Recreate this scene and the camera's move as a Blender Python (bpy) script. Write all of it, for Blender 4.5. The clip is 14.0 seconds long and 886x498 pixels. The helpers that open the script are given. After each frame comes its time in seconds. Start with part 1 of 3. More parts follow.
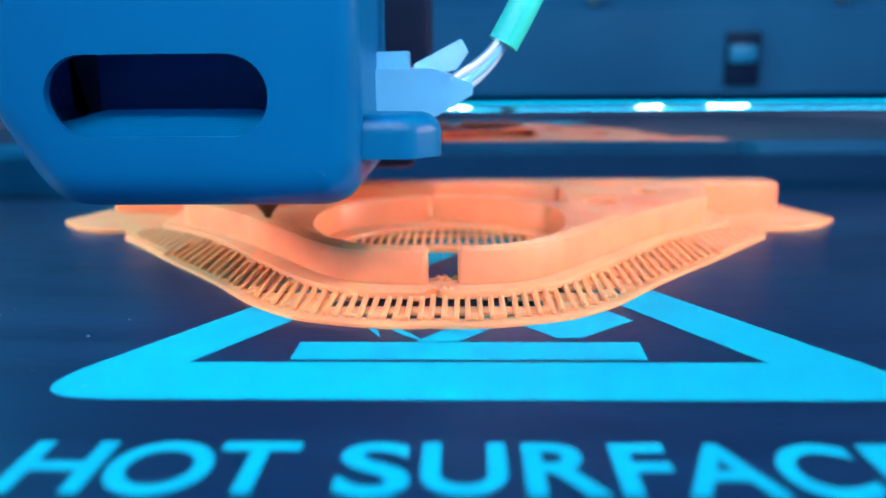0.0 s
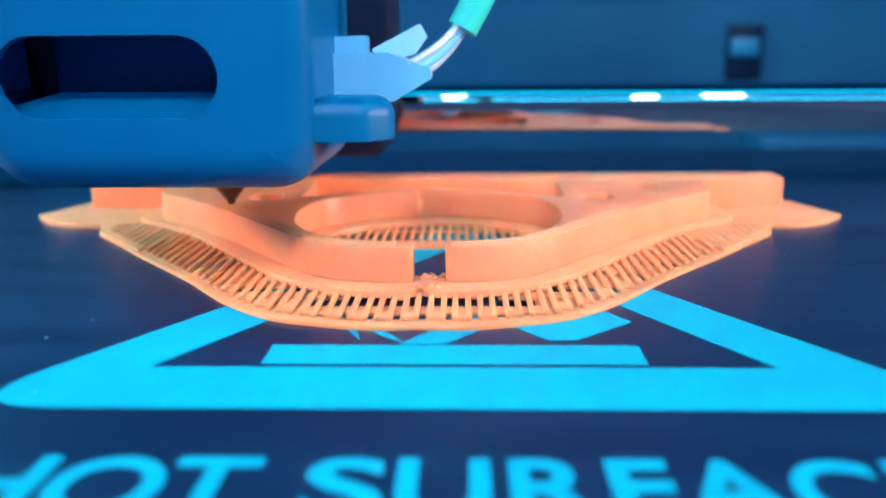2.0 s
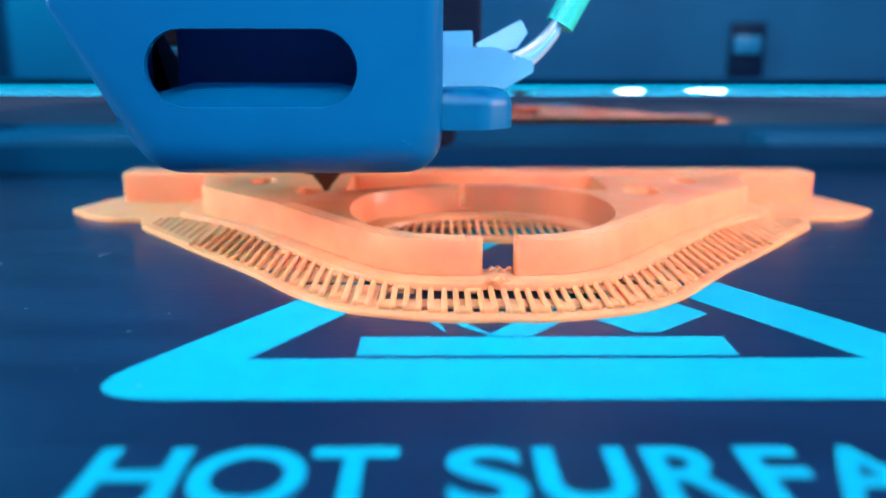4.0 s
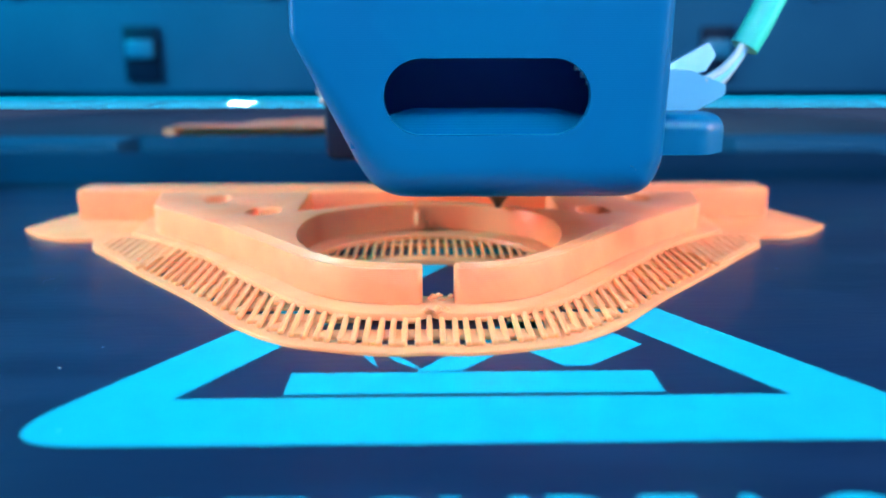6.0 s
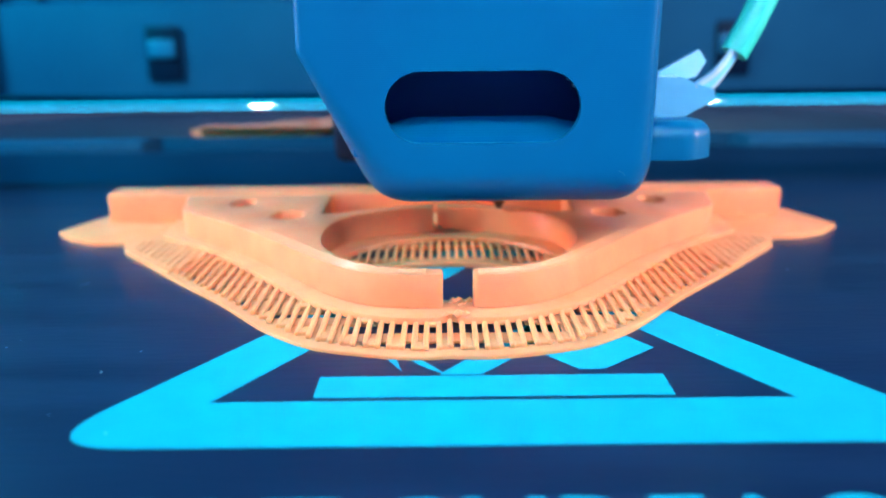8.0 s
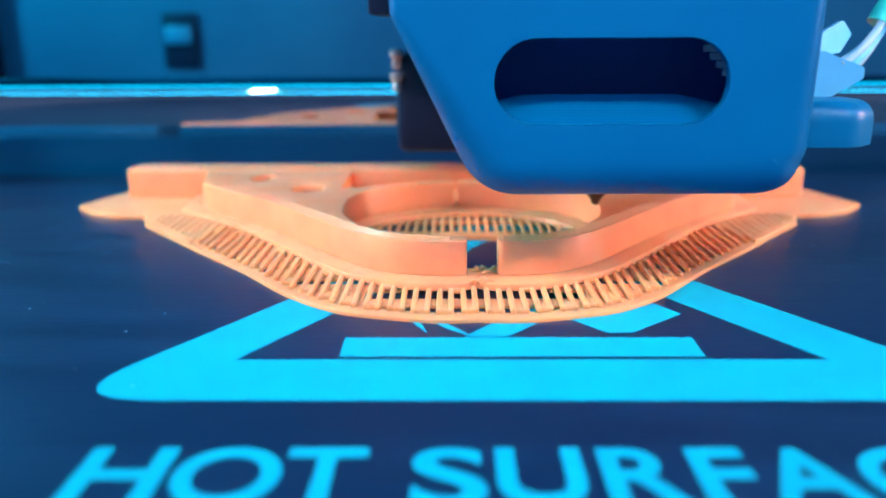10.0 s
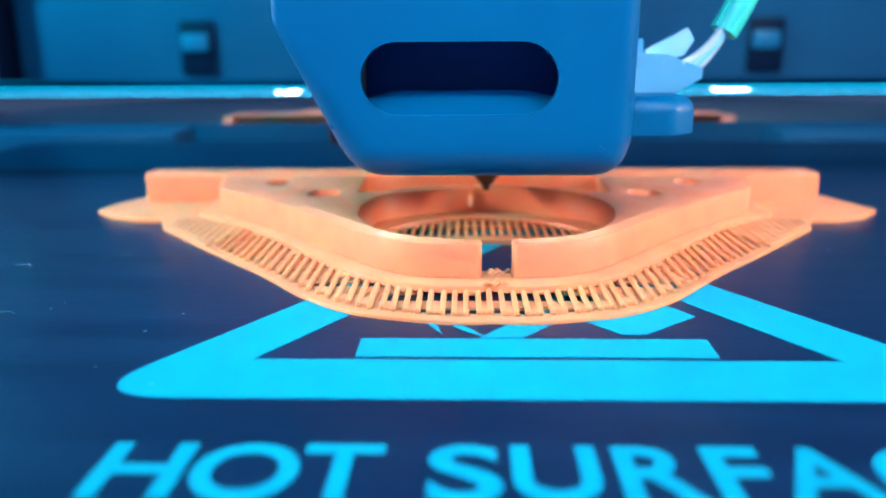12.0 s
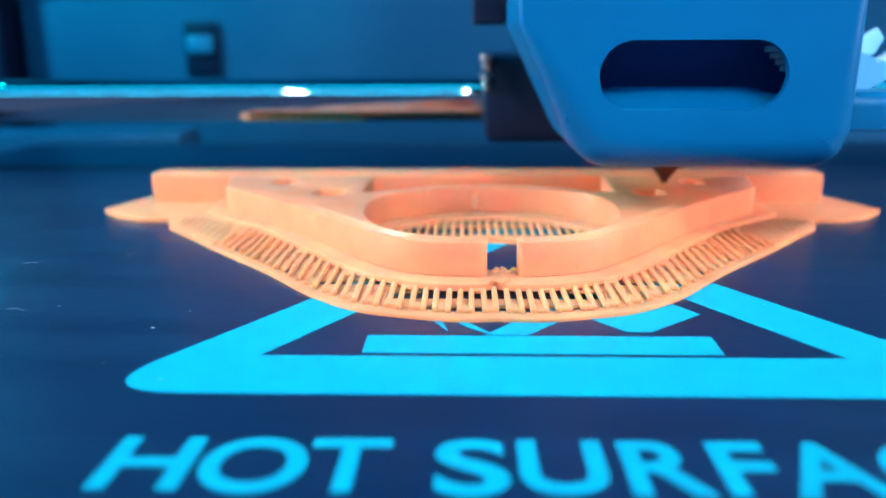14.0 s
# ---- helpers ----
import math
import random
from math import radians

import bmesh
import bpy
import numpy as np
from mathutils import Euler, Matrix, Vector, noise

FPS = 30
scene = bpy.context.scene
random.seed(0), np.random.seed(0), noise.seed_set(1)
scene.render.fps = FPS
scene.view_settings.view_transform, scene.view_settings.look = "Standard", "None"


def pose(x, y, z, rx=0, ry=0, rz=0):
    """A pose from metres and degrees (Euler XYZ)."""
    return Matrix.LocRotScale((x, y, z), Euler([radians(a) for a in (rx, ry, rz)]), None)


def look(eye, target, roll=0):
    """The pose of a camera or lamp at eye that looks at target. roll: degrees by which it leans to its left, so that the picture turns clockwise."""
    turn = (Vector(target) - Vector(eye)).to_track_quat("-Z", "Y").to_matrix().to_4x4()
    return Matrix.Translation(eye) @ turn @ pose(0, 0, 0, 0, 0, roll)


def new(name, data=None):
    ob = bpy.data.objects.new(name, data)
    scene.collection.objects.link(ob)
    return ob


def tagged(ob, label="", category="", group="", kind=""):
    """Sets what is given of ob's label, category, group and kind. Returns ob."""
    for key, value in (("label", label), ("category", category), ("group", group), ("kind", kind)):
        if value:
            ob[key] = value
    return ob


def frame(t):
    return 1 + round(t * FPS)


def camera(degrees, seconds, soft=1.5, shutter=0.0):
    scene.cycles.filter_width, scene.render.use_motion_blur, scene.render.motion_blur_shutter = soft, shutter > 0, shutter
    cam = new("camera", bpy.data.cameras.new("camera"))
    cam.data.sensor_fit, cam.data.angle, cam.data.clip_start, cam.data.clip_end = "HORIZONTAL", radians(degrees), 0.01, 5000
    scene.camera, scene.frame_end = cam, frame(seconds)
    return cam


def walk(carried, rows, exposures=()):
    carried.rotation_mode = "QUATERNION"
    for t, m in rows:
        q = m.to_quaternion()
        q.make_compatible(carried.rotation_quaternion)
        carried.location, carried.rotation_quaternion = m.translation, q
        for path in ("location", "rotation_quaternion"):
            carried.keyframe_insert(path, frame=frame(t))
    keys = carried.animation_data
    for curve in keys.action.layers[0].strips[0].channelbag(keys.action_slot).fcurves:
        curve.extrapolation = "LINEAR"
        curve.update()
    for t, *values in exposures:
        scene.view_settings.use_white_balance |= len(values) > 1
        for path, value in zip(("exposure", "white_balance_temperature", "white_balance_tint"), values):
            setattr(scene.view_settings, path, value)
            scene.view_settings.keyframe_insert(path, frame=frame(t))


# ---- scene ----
# Everything is laid out in millimetres and scaled by MM.
MM = 0.001
cam = camera(57.0, 14.0, soft=1.8)
cam.data.dof.use_dof, cam.data.dof.focus_distance, cam.data.dof.aperture_fstop = True, 0.093, 18.0
# seconds, eye in millimetres, yaw, pitch, lean
CAMERA_ROWS = [
    (0, -1.09, -72.90, 28.42, 1.55, -13.35, 0.47),
    (0.5, 2.18, -73.47, 29.80, 1.72, -13.14, 0.35),
    (1, 1.91, -71.01, 29.90, 1.78, -13.35, 0.25),
    (1.5, 1.33, -68.29, 27.91, 1.84, -13.32, 0.39),
    (2, 0.13, -67.06, 26.79, 1.47, -13.49, 0.36),
    (2.5, -2.76, -67.21, 26.14, 1.27, -13.57, 0.30),
    (3, -8.28, -66.97, 25.71, 0.92, -13.69, 0.18),
    (3.2, -10.7, -67.18, 25.55, 0.60, -13.70, 0.10),
    (5.3, -10.2, -67.90, 29.60, -1.40, -14.03, -0.25),
    (5.5, -8.48, -67.80, 29.85, -1.51, -14.10, -0.31),
    (6, -5.06, -66.94, 30.65, -1.22, -14.29, 0.01),
    (6.5, -4.46, -68.28, 32.20, -0.97, -14.44, 0.20),
    (7, -3.66, -68.95, 33.49, -0.61, -14.71, 0.49),
    (7.5, -4.36, -69.88, 34.33, -0.26, -14.94, 0.61),
    (8, -5.48, -70.14, 33.64, -0.02, -15.09, 0.60),
    (8.2, -6.1, -69.9, 33.2, 0.04, -15.15, 0.60),
    (10.3, -7.36, -70.5, 29.2, 0.85, -15.05, 0.28),
    (10.5, -7.46, -70.43, 29.00, 0.99, -14.94, 0.30),
    (11, -7.56, -71.35, 29.43, 1.28, -14.84, 0.36),
    (11.5, -7.42, -71.43, 29.19, 1.49, -14.59, 0.36),
    (12, -7.50, -71.34, 29.20, 1.60, -14.49, 0.33),
    (12.5, -7.44, -71.41, 29.27, 1.66, -14.40, 0.34),
    (13, -7.54, -71.97, 29.43, 1.78, -14.26, 0.37),
    (13.5, -7.76, -71.55, 28.57, 1.78, -14.24, 0.31),
    (14, -7.80, -71.90, 28.79, 1.81, -14.29, 0.31),
]
walk(cam, [(t, pose(x * MM, y * MM, z * MM, 90 + pitch, 0, yaw) @ pose(0, 0, 0, 0, 0, -lean))
           for t, x, y, z, yaw, pitch, lean in CAMERA_ROWS],
     exposures=[(0, 0.0), (0.6, 0.02), (1.0, 0.18), (1.5, 0.12), (2.0, 0.0), (5.3, 0.0), (8.2, 0.0), (14, 0.0)])

# ---- light ----
world = bpy.data.worlds.new("room_light")
scene.world = world
world.use_nodes = True
world.node_tree.nodes["Background"].inputs[0].default_value = (0.14, 0.26, 0.52, 1)
world.node_tree.nodes["Background"].inputs[1].default_value = 0.52


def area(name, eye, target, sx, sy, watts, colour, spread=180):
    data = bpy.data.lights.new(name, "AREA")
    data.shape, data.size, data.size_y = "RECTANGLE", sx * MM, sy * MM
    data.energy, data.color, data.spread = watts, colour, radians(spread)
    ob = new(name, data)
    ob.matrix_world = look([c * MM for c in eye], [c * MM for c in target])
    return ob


# white lamps over the door, cyan strips under the lid and on one wall
for lamp_x, lamp_z, watts in ((-115, 218, 0.36), (-5, 248, 0.42), (105, 218, 0.36)):
    area("door_lamp", (lamp_x, -155, lamp_z), (-5, 38, 5), 12, 7, watts * 0.087, (1.0, 0.82, 0.77), 56)
# unseen warm fills low on both sides, lift the shade under the head
for lamp_x in (-268, 262):
    area("side_fill", (lamp_x, 25, 92), (-5, 52, 5), 60, 40, 0.070, (1.0, 0.74, 0.66), 50)
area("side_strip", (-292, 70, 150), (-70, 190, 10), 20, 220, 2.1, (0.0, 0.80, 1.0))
area("strip_light", (0, -40, 296), (0, 40, 0), 590, 95, 0.57, (0.0, 0.61, 1.0))
# added cyan fill in front, brightens the head's face when it comes near
area("front_fill", (0, -130, 125), (0, 20, 20), 560, 24, 0.37, (0.0, 0.61, 1.0))
# added pale fill, lightens the right rear corner and that side of the bed
area("corner_fill", (150, -140, 235), (265, 200, 10), 22, 12, 0.34, (0.74, 0.86, 1.0), 110)

# ---- materials ----


def material(name, colour, rough=0.5, metal=0.0, spot=None, spot_scale=300.0, amount=0.3, grain=3000.0, bump=0.1,
             stretch=(1, 1, 1), layer=0.0, sss=0.0, coat=0.0, spec=0.5, filling=0.0):
    """Principled paint with two scales of mottling, a grain bump, and print layers along z."""
    m = bpy.data.materials.new(name)
    m.use_nodes = True
    nt = m.node_tree
    b = nt.nodes["Principled BSDF"]
    b.inputs["Roughness"].default_value, b.inputs["Metallic"].default_value = rough, metal
    b.inputs["Coat Weight"].default_value = coat
    b.inputs["Specular IOR Level"].default_value = spec
    if sss:
        b.inputs["Subsurface Weight"].default_value = sss
        b.inputs["Subsurface Radius"].default_value = (1.0, 0.35, 0.15)
        b.inputs["Subsurface Scale"].default_value = 0.003
    co = nt.nodes.new("ShaderNodeTexCoord")
    mp = nt.nodes.new("ShaderNodeMapping")
    mp.inputs["Scale"].default_value = stretch
    nt.links.new(co.outputs["Object"], mp.inputs["Vector"])
    n1, n2 = nt.nodes.new("ShaderNodeTexNoise"), nt.nodes.new("ShaderNodeTexNoise")
    for n, s, d in ((n1, spot_scale, 4), (n2, grain, 3)):
        n.inputs["Scale"].default_value, n.inputs["Detail"].default_value = s, d
        nt.links.new(mp.outputs["Vector"], n.inputs["Vector"])
    mix = nt.nodes.new("ShaderNodeMix")
    mix.data_type = "RGBA"
    spot = spot or tuple(c * 0.7 for c in colour)
    mix.inputs["A"].default_value, mix.inputs["B"].default_value = (*colour, 1), (*spot, 1)
    ramp = nt.nodes.new("ShaderNodeMapRange")
    ramp.inputs["From Min"].default_value, ramp.inputs["From Max"].default_value = 0.4, 0.7
    ramp.inputs["To Max"].default_value = amount
    nt.links.new(n1.outputs["Fac"], ramp.inputs["Value"])
    nt.links.new(ramp.outputs["Result"], mix.inputs["Factor"])
    info, hsv, vary = nt.nodes.new("ShaderNodeObjectInfo"), nt.nodes.new("ShaderNodeHueSaturation"), nt.nodes.new("ShaderNodeMapRange")
    vary.inputs["To Min"].default_value, vary.inputs["To Max"].default_value = 0.95, 1.05
    nt.links.new(info.outputs["Random"], vary.inputs["Value"])
    nt.links.new(vary.outputs["Result"], hsv.inputs["Value"])
    nt.links.new(mix.outputs["Result"], hsv.inputs["Color"])
    nt.links.new(hsv.outputs["Color"], b.inputs["Base Color"])
    rr = nt.nodes.new("ShaderNodeMapRange")
    rr.inputs["To Min"].default_value, rr.inputs["To Max"].default_value = rough * 0.8, min(rough * 1.25, 1)
    nt.links.new(n1.outputs["Fac"], rr.inputs["Value"])
    nt.links.new(rr.outputs["Result"], b.inputs["Roughness"])
    bp = nt.nodes.new("ShaderNodeBump")
    bp.inputs["Strength"].default_value, bp.inputs["Distance"].default_value = bump, 0.0001
    nt.links.new(n2.outputs["Fac"], bp.inputs["Height"])
    last = bp
    if layer:
        w = nt.nodes.new("ShaderNodeTexWave")
        w.bands_direction = "Z"
        w.inputs["Scale"].default_value = 0.314 / (0.25 * MM)
        w.inputs["Distortion"].default_value = 0.6
        w.inputs["Detail Scale"].default_value = 0.4
        nt.links.new(co.outputs["Object"], w.inputs["Vector"])
        b2 = nt.nodes.new("ShaderNodeBump")
        b2.inputs["Strength"].default_value, b2.inputs["Distance"].default_value = layer, 0.00005
        nt.links.new(w.outputs["Fac"], b2.inputs["Height"])
        nt.links.new(bp.outputs["Normal"], b2.inputs["Normal"])
        last = b2
    if layer and filling:
        # diagonal lines of the filling on flat tops
        w2 = nt.nodes.new("ShaderNodeTexWave")
        w2.bands_direction = "DIAGONAL"
        w2.inputs["Scale"].default_value = 0.314 / (0.9 * MM)
        w2.inputs["Distortion"].default_value = 0.8
        nt.links.new(co.outputs["Object"], w2.inputs["Vector"])
        b3 = nt.nodes.new("ShaderNodeBump")
        b3.inputs["Strength"].default_value, b3.inputs["Distance"].default_value = layer * filling, 0.00005
        nt.links.new(w2.outputs["Fac"], b3.inputs["Height"])
        nt.links.new(b2.outputs["Normal"], b3.inputs["Normal"])
        last = b3
    nt.links.new(last.outputs["Normal"], b.inputs["Normal"])
    return m


ORANGE = material("orange_filament", (0.90, 0.310, 0.150), 0.32, spot=(0.90, 0.232, 0.112), spot_scale=160, amount=0.6,
                  grain=2500, bump=0.15, layer=0.3, sss=0.45, filling=0.5, spec=0.38)
RAFT = material("thin_orange_filament", (0.89, 0.316, 0.146), 0.36, spot=(0.89, 0.25, 0.112), spot_scale=160, amount=0.6,
                grain=2500, bump=0.15, layer=0.2, sss=0.4, spec=0.25)
BED = material("dark_build_plate", (0.002, 0.012, 0.046), 0.36, spot=(0.003, 0.025, 0.08), spot_scale=190, amount=0.7,
               grain=1500, bump=0.28, stretch=(0.14, 1, 1), spec=0.46)
CYAN = material("cyan_ink", (0.0, 0.35, 0.50), 0.55, spot=(0.0, 0.305, 0.45), spot_scale=120, amount=0.4, bump=0.05, spec=0.12)
BLUE = material("blue_printed_plastic", (0.0, 0.122, 0.315), 0.34, spot=(0.0, 0.104, 0.29), spot_scale=70, amount=0.5,
                grain=2200, bump=0.08, layer=0.18, spec=0.11)
TEAL = material("blue_knob_plastic", (0.0, 0.115, 0.28), 0.35, spot_scale=150, amount=0.3, bump=0.05, layer=0.1, spec=0.15)
BLACK = material("black_plastic", (0.005, 0.012, 0.038), 0.5, spot_scale=120, amount=0.4, spec=0.15)
NAVY = material("dark_panel", (0.016, 0.080, 0.175), 0.46, spot=(0.026, 0.125, 0.24), spot_scale=14, amount=0.7, grain=900, bump=0.05, spec=0.06)
# right wall only: colour lightened so the bed's right side reflects paler
GREY_BOUNCE = material("lightened_bounce_panel", (0.17, 0.26, 0.36), 0.5, spot=(0.13, 0.21, 0.30), spot_scale=14, amount=0.6, grain=900, bump=0.05, spec=0.1)
CHROME = material("polished_steel", (0.52, 0.51, 0.56), 0.03, 1.0, spot_scale=60, amount=0.15, bump=0.0)
BRASS = material("dark_nozzle_steel", (0.09, 0.06, 0.05), 0.35, 0.8, bump=0.05)
# slot interior: haze and stray light put into a lighter blue
DUCT = material("haze_lightened_duct", (0.07, 0.22, 0.55), 0.6, spot_scale=90, amount=0.3, spec=0.1)
CLIP = material("grey_blue_clip", (0.01, 0.19, 0.36), 0.4, spot_scale=100)
# white plastic with the cyan light's cast put into its base colour
CYAN_CAST_WHITE = material("cyan_cast_connector", (0.12, 0.48, 0.78), 0.35, spot_scale=200, amount=0.15, bump=0.03)
PALE = material("pale_metal", (0.80, 0.84, 0.88), 0.4, spot_scale=200, amount=0.15)
SPECK = material("pale_dust", (0.35, 0.5, 0.65), 0.8)
WIRE = material("clear_wire", (0.38, 0.54, 0.68), 0.15, spot_scale=200, coat=0.6)
GREEN = material("green_sleeve", (0.02, 0.60, 0.52), 0.4, spot_scale=200, amount=0.2)
STEEL = material("brushed_steel", (0.45, 0.48, 0.52), 0.3, 0.9, spot_scale=200)

# ---- mesh helpers, in millimetres ----


def part(name, bm, mat, parent=None, label="", smooth=True):
    me = bpy.data.meshes.new(name)
    bmesh.ops.recalc_face_normals(bm, faces=bm.faces)
    bmesh.ops.scale(bm, vec=(MM, MM, MM), verts=bm.verts)
    bm.to_mesh(me)
    bm.free()
    me.materials.append(mat)
    for p in me.polygons:
        p.use_smooth = smooth
    if smooth:
        me.set_sharp_from_angle(angle=radians(35))
    ob = new(name, me)
    if parent:
        ob.parent = parent
    if label:
        ob["label"] = label
    return ob


def empty(name, **tags):
    ob = new(name)
    ob.empty_display_size = 0.01
    return tagged(ob, **tags)


def box(bm, x0, x1, y0, y1, z0, z1, bevel=0.0, seg=2):
    g = bmesh.ops.create_cube(bm, size=1)["verts"]
    for v in g:
        v.co = ((x0 + x1) / 2 + v.co.x * (x1 - x0), (y0 + y1) / 2 + v.co.y * (y1 - y0), (z0 + z1) / 2 + v.co.z * (z1 - z0))
    if bevel:
        es = {e for v in g for e in v.link_edges}
        bmesh.ops.bevel(bm, geom=list(es), offset=bevel, segments=seg, affect="EDGES", profile=0.5)
    return bm


def prism(bm, outline, z0, z1, bevel=0.0, seg=2, holes=(), plane="xy", depth_bevel="top"):
    """An outline (and holes) filled and pushed from z0 to z1."""
    loops = [outline, *holes]
    edges = []
    for lp in loops:
        vs = [bm.verts.new((x, y, z0)) for x, y in lp]
        edges += [bm.edges.new((vs[i], vs[(i + 1) % len(vs)])) for i in range(len(vs))]
    f = [g for g in bmesh.ops.triangle_fill(bm, use_beauty=True, use_dissolve=False, edges=edges)["geom"] if isinstance(g, bmesh.types.BMFace)]
    ext = bmesh.ops.extrude_face_region(bm, geom=f)
    top = [v for v in ext["geom"] if isinstance(v, bmesh.types.BMVert)]
    bmesh.ops.translate(bm, verts=top, vec=(0, 0, z1 - z0))
    if bevel:
        ts = set(top)
        rim = [e for e in bm.edges if e.verts[0] in ts and e.verts[1] in ts and
               len({abs(fc.normal.z) > 0.5 for fc in e.link_faces if fc.is_valid and (fc.normal_update() or True)}) == 2]
        bmesh.ops.bevel(bm, geom=rim, offset=bevel, segments=seg, affect="EDGES", profile=0.5)
    return bm


def smooth_line(pts, n=6):
    """Catmull-Rom through the points."""
    out = []
    for i in range(len(pts) - 1):
        p0, p1, p2, p3 = (Vector(pts[max(0, min(len(pts) - 1, i + k))]) for k in (-1, 0, 1, 2))
        for k in range(n):
            t = k / n
            out.append(tuple(0.5 * (2 * p1 + (p2 - p0) * t + (2 * p0 - 5 * p1 + 4 * p2 - p3) * t * t
                                    + (3 * p1 - p0 - 3 * p2 + p3) * t ** 3)))
    out.append(tuple(pts[-1]))
    return out


def round_poly(pts, radii, n=6):
    """A polygon whose corners are rounded by the radii."""
    out = []
    for i, p in enumerate(pts):
        r = radii[i] if hasattr(radii, "__len__") else radii
        p, a, b = Vector(p), Vector(pts[i - 1]), Vector(pts[(i + 1) % len(pts)])
        if r <= 0:
            out.append(tuple(p))
            continue
        u, w = (a - p).normalized(), (b - p).normalized()
        half = u.angle(w) / 2
        d = min(r / math.tan(half), (a - p).length * 0.48, (b - p).length * 0.48)
        s, e = p + u * d, p + w * d
        for k in range(n + 1):
            t = k / n
            out.append(tuple((1 - t) ** 2 * s + 2 * t * (1 - t) * p + t * t * e))
    return out


def tube(bm, pts, r, sides=10):
    """A round bar along the points, with closed ends."""
    pts = [Vector(p) for p in pts]
    rings = []
    for i, p in enumerate(pts):
        d = (pts[min(i + 1, len(pts) - 1)] - pts[max(i - 1, 0)]).normalized()
        a = d.cross(Vector((0.13, 0.2, 1)) if abs(d.z) < 0.9 else Vector((1, 0, 0))).normalized()
        b = d.cross(a)
        rad = r[i] if hasattr(r, "__len__") else r
        rings.append([bm.verts.new(p + (a * math.cos(t) + b * math.sin(t)) * rad) for t in (2 * math.pi * k / sides for k in range(sides))])
    for p, q in zip(rings, rings[1:]):
        for k in range(sides):
            bm.faces.new((p[k], p[(k + 1) % sides], q[(k + 1) % sides], q[k]))
    bm.faces.new(rings[0])
    bm.faces.new(rings[-1])
    return bm


# ---- the printer's chamber ----
def chamber():
    bm = box(bmesh.new(), -300, 300, 220, 226, -60, 320)
    tagged(part("wall_back", bm, NAVY, smooth=False), "dark navy plastic rear panel of the printer chamber", "panel", kind="structure")
    for side, x in (("left", -306), ("right", 300)):
        # the right wall, out of view, is painted paler to bounce light
        bm = box(bmesh.new(), x, x + 6, -170, 226, -60, 320)
        tagged(part("wall_" + side, bm, NAVY if side == "left" else GREY_BOUNCE, smooth=False), ("dark navy" if side == "left" else "bounce-lightened grey-blue") + " plastic side panel of the printer chamber", "panel", kind="structure")
    bm = box(bmesh.new(), -306, 306, -170, 226, 320, 326)
    tagged(part("ceiling", bm, NAVY, smooth=False), "dark lid over the printer chamber", "ceiling", kind="structure")
    bm = box(bmesh.new(), -306, 306, -170, 226, -66, -60)
    tagged(part("floor", bm, BLACK, smooth=False), "black plastic floor under the heated bed", "floor", kind="structure")
    for x0, x1 in ((-298, -96), (88, 298)):
        bm = box(bmesh.new(), x0, x1, 176, 196, -9, 2, 1)
        tagged(part("bracket", bm, NAVY), "dark navy bracket behind the heated bed", "bracket", group="brackets behind the bed")
    bm = box(bmesh.new(), -162, 162, 216.5, 219.9, -8, 43, 0.8)
    tagged(part("lower_panel", bm, NAVY), "raised navy plastic panel low on the rear wall", "panel", kind="structure")
    bm = box(bmesh.new(), -189.9, -164, 205, 219.9, -8, 200, 1)
    tagged(part("corner_post", bm, BLACK), "black post in the rear corner", "post", kind="structure")
    for x in (127.0, 43.0, -58.0, -142.0):
        bm = bmesh.new()
        tube(bm, [(x, 219.9, 47.5), (x, 218.2, 47.5), (x, 217.4, 47.5)], [2.6, 2.6, 1.4], 20)
        tagged(part("screw", bm, STEEL), "round grey steel screw head in the rear panel", "screw", group="screws of the rear panel")
    # ledge below the rear panel, behind the bed
    bm = box(bmesh.new(), -299, 299, 196, 219.8, -40, -9, 1.5)
    tagged(part("trim", bm, BLACK), "black ledge along the foot of the rear panel", "trim", kind="structure")


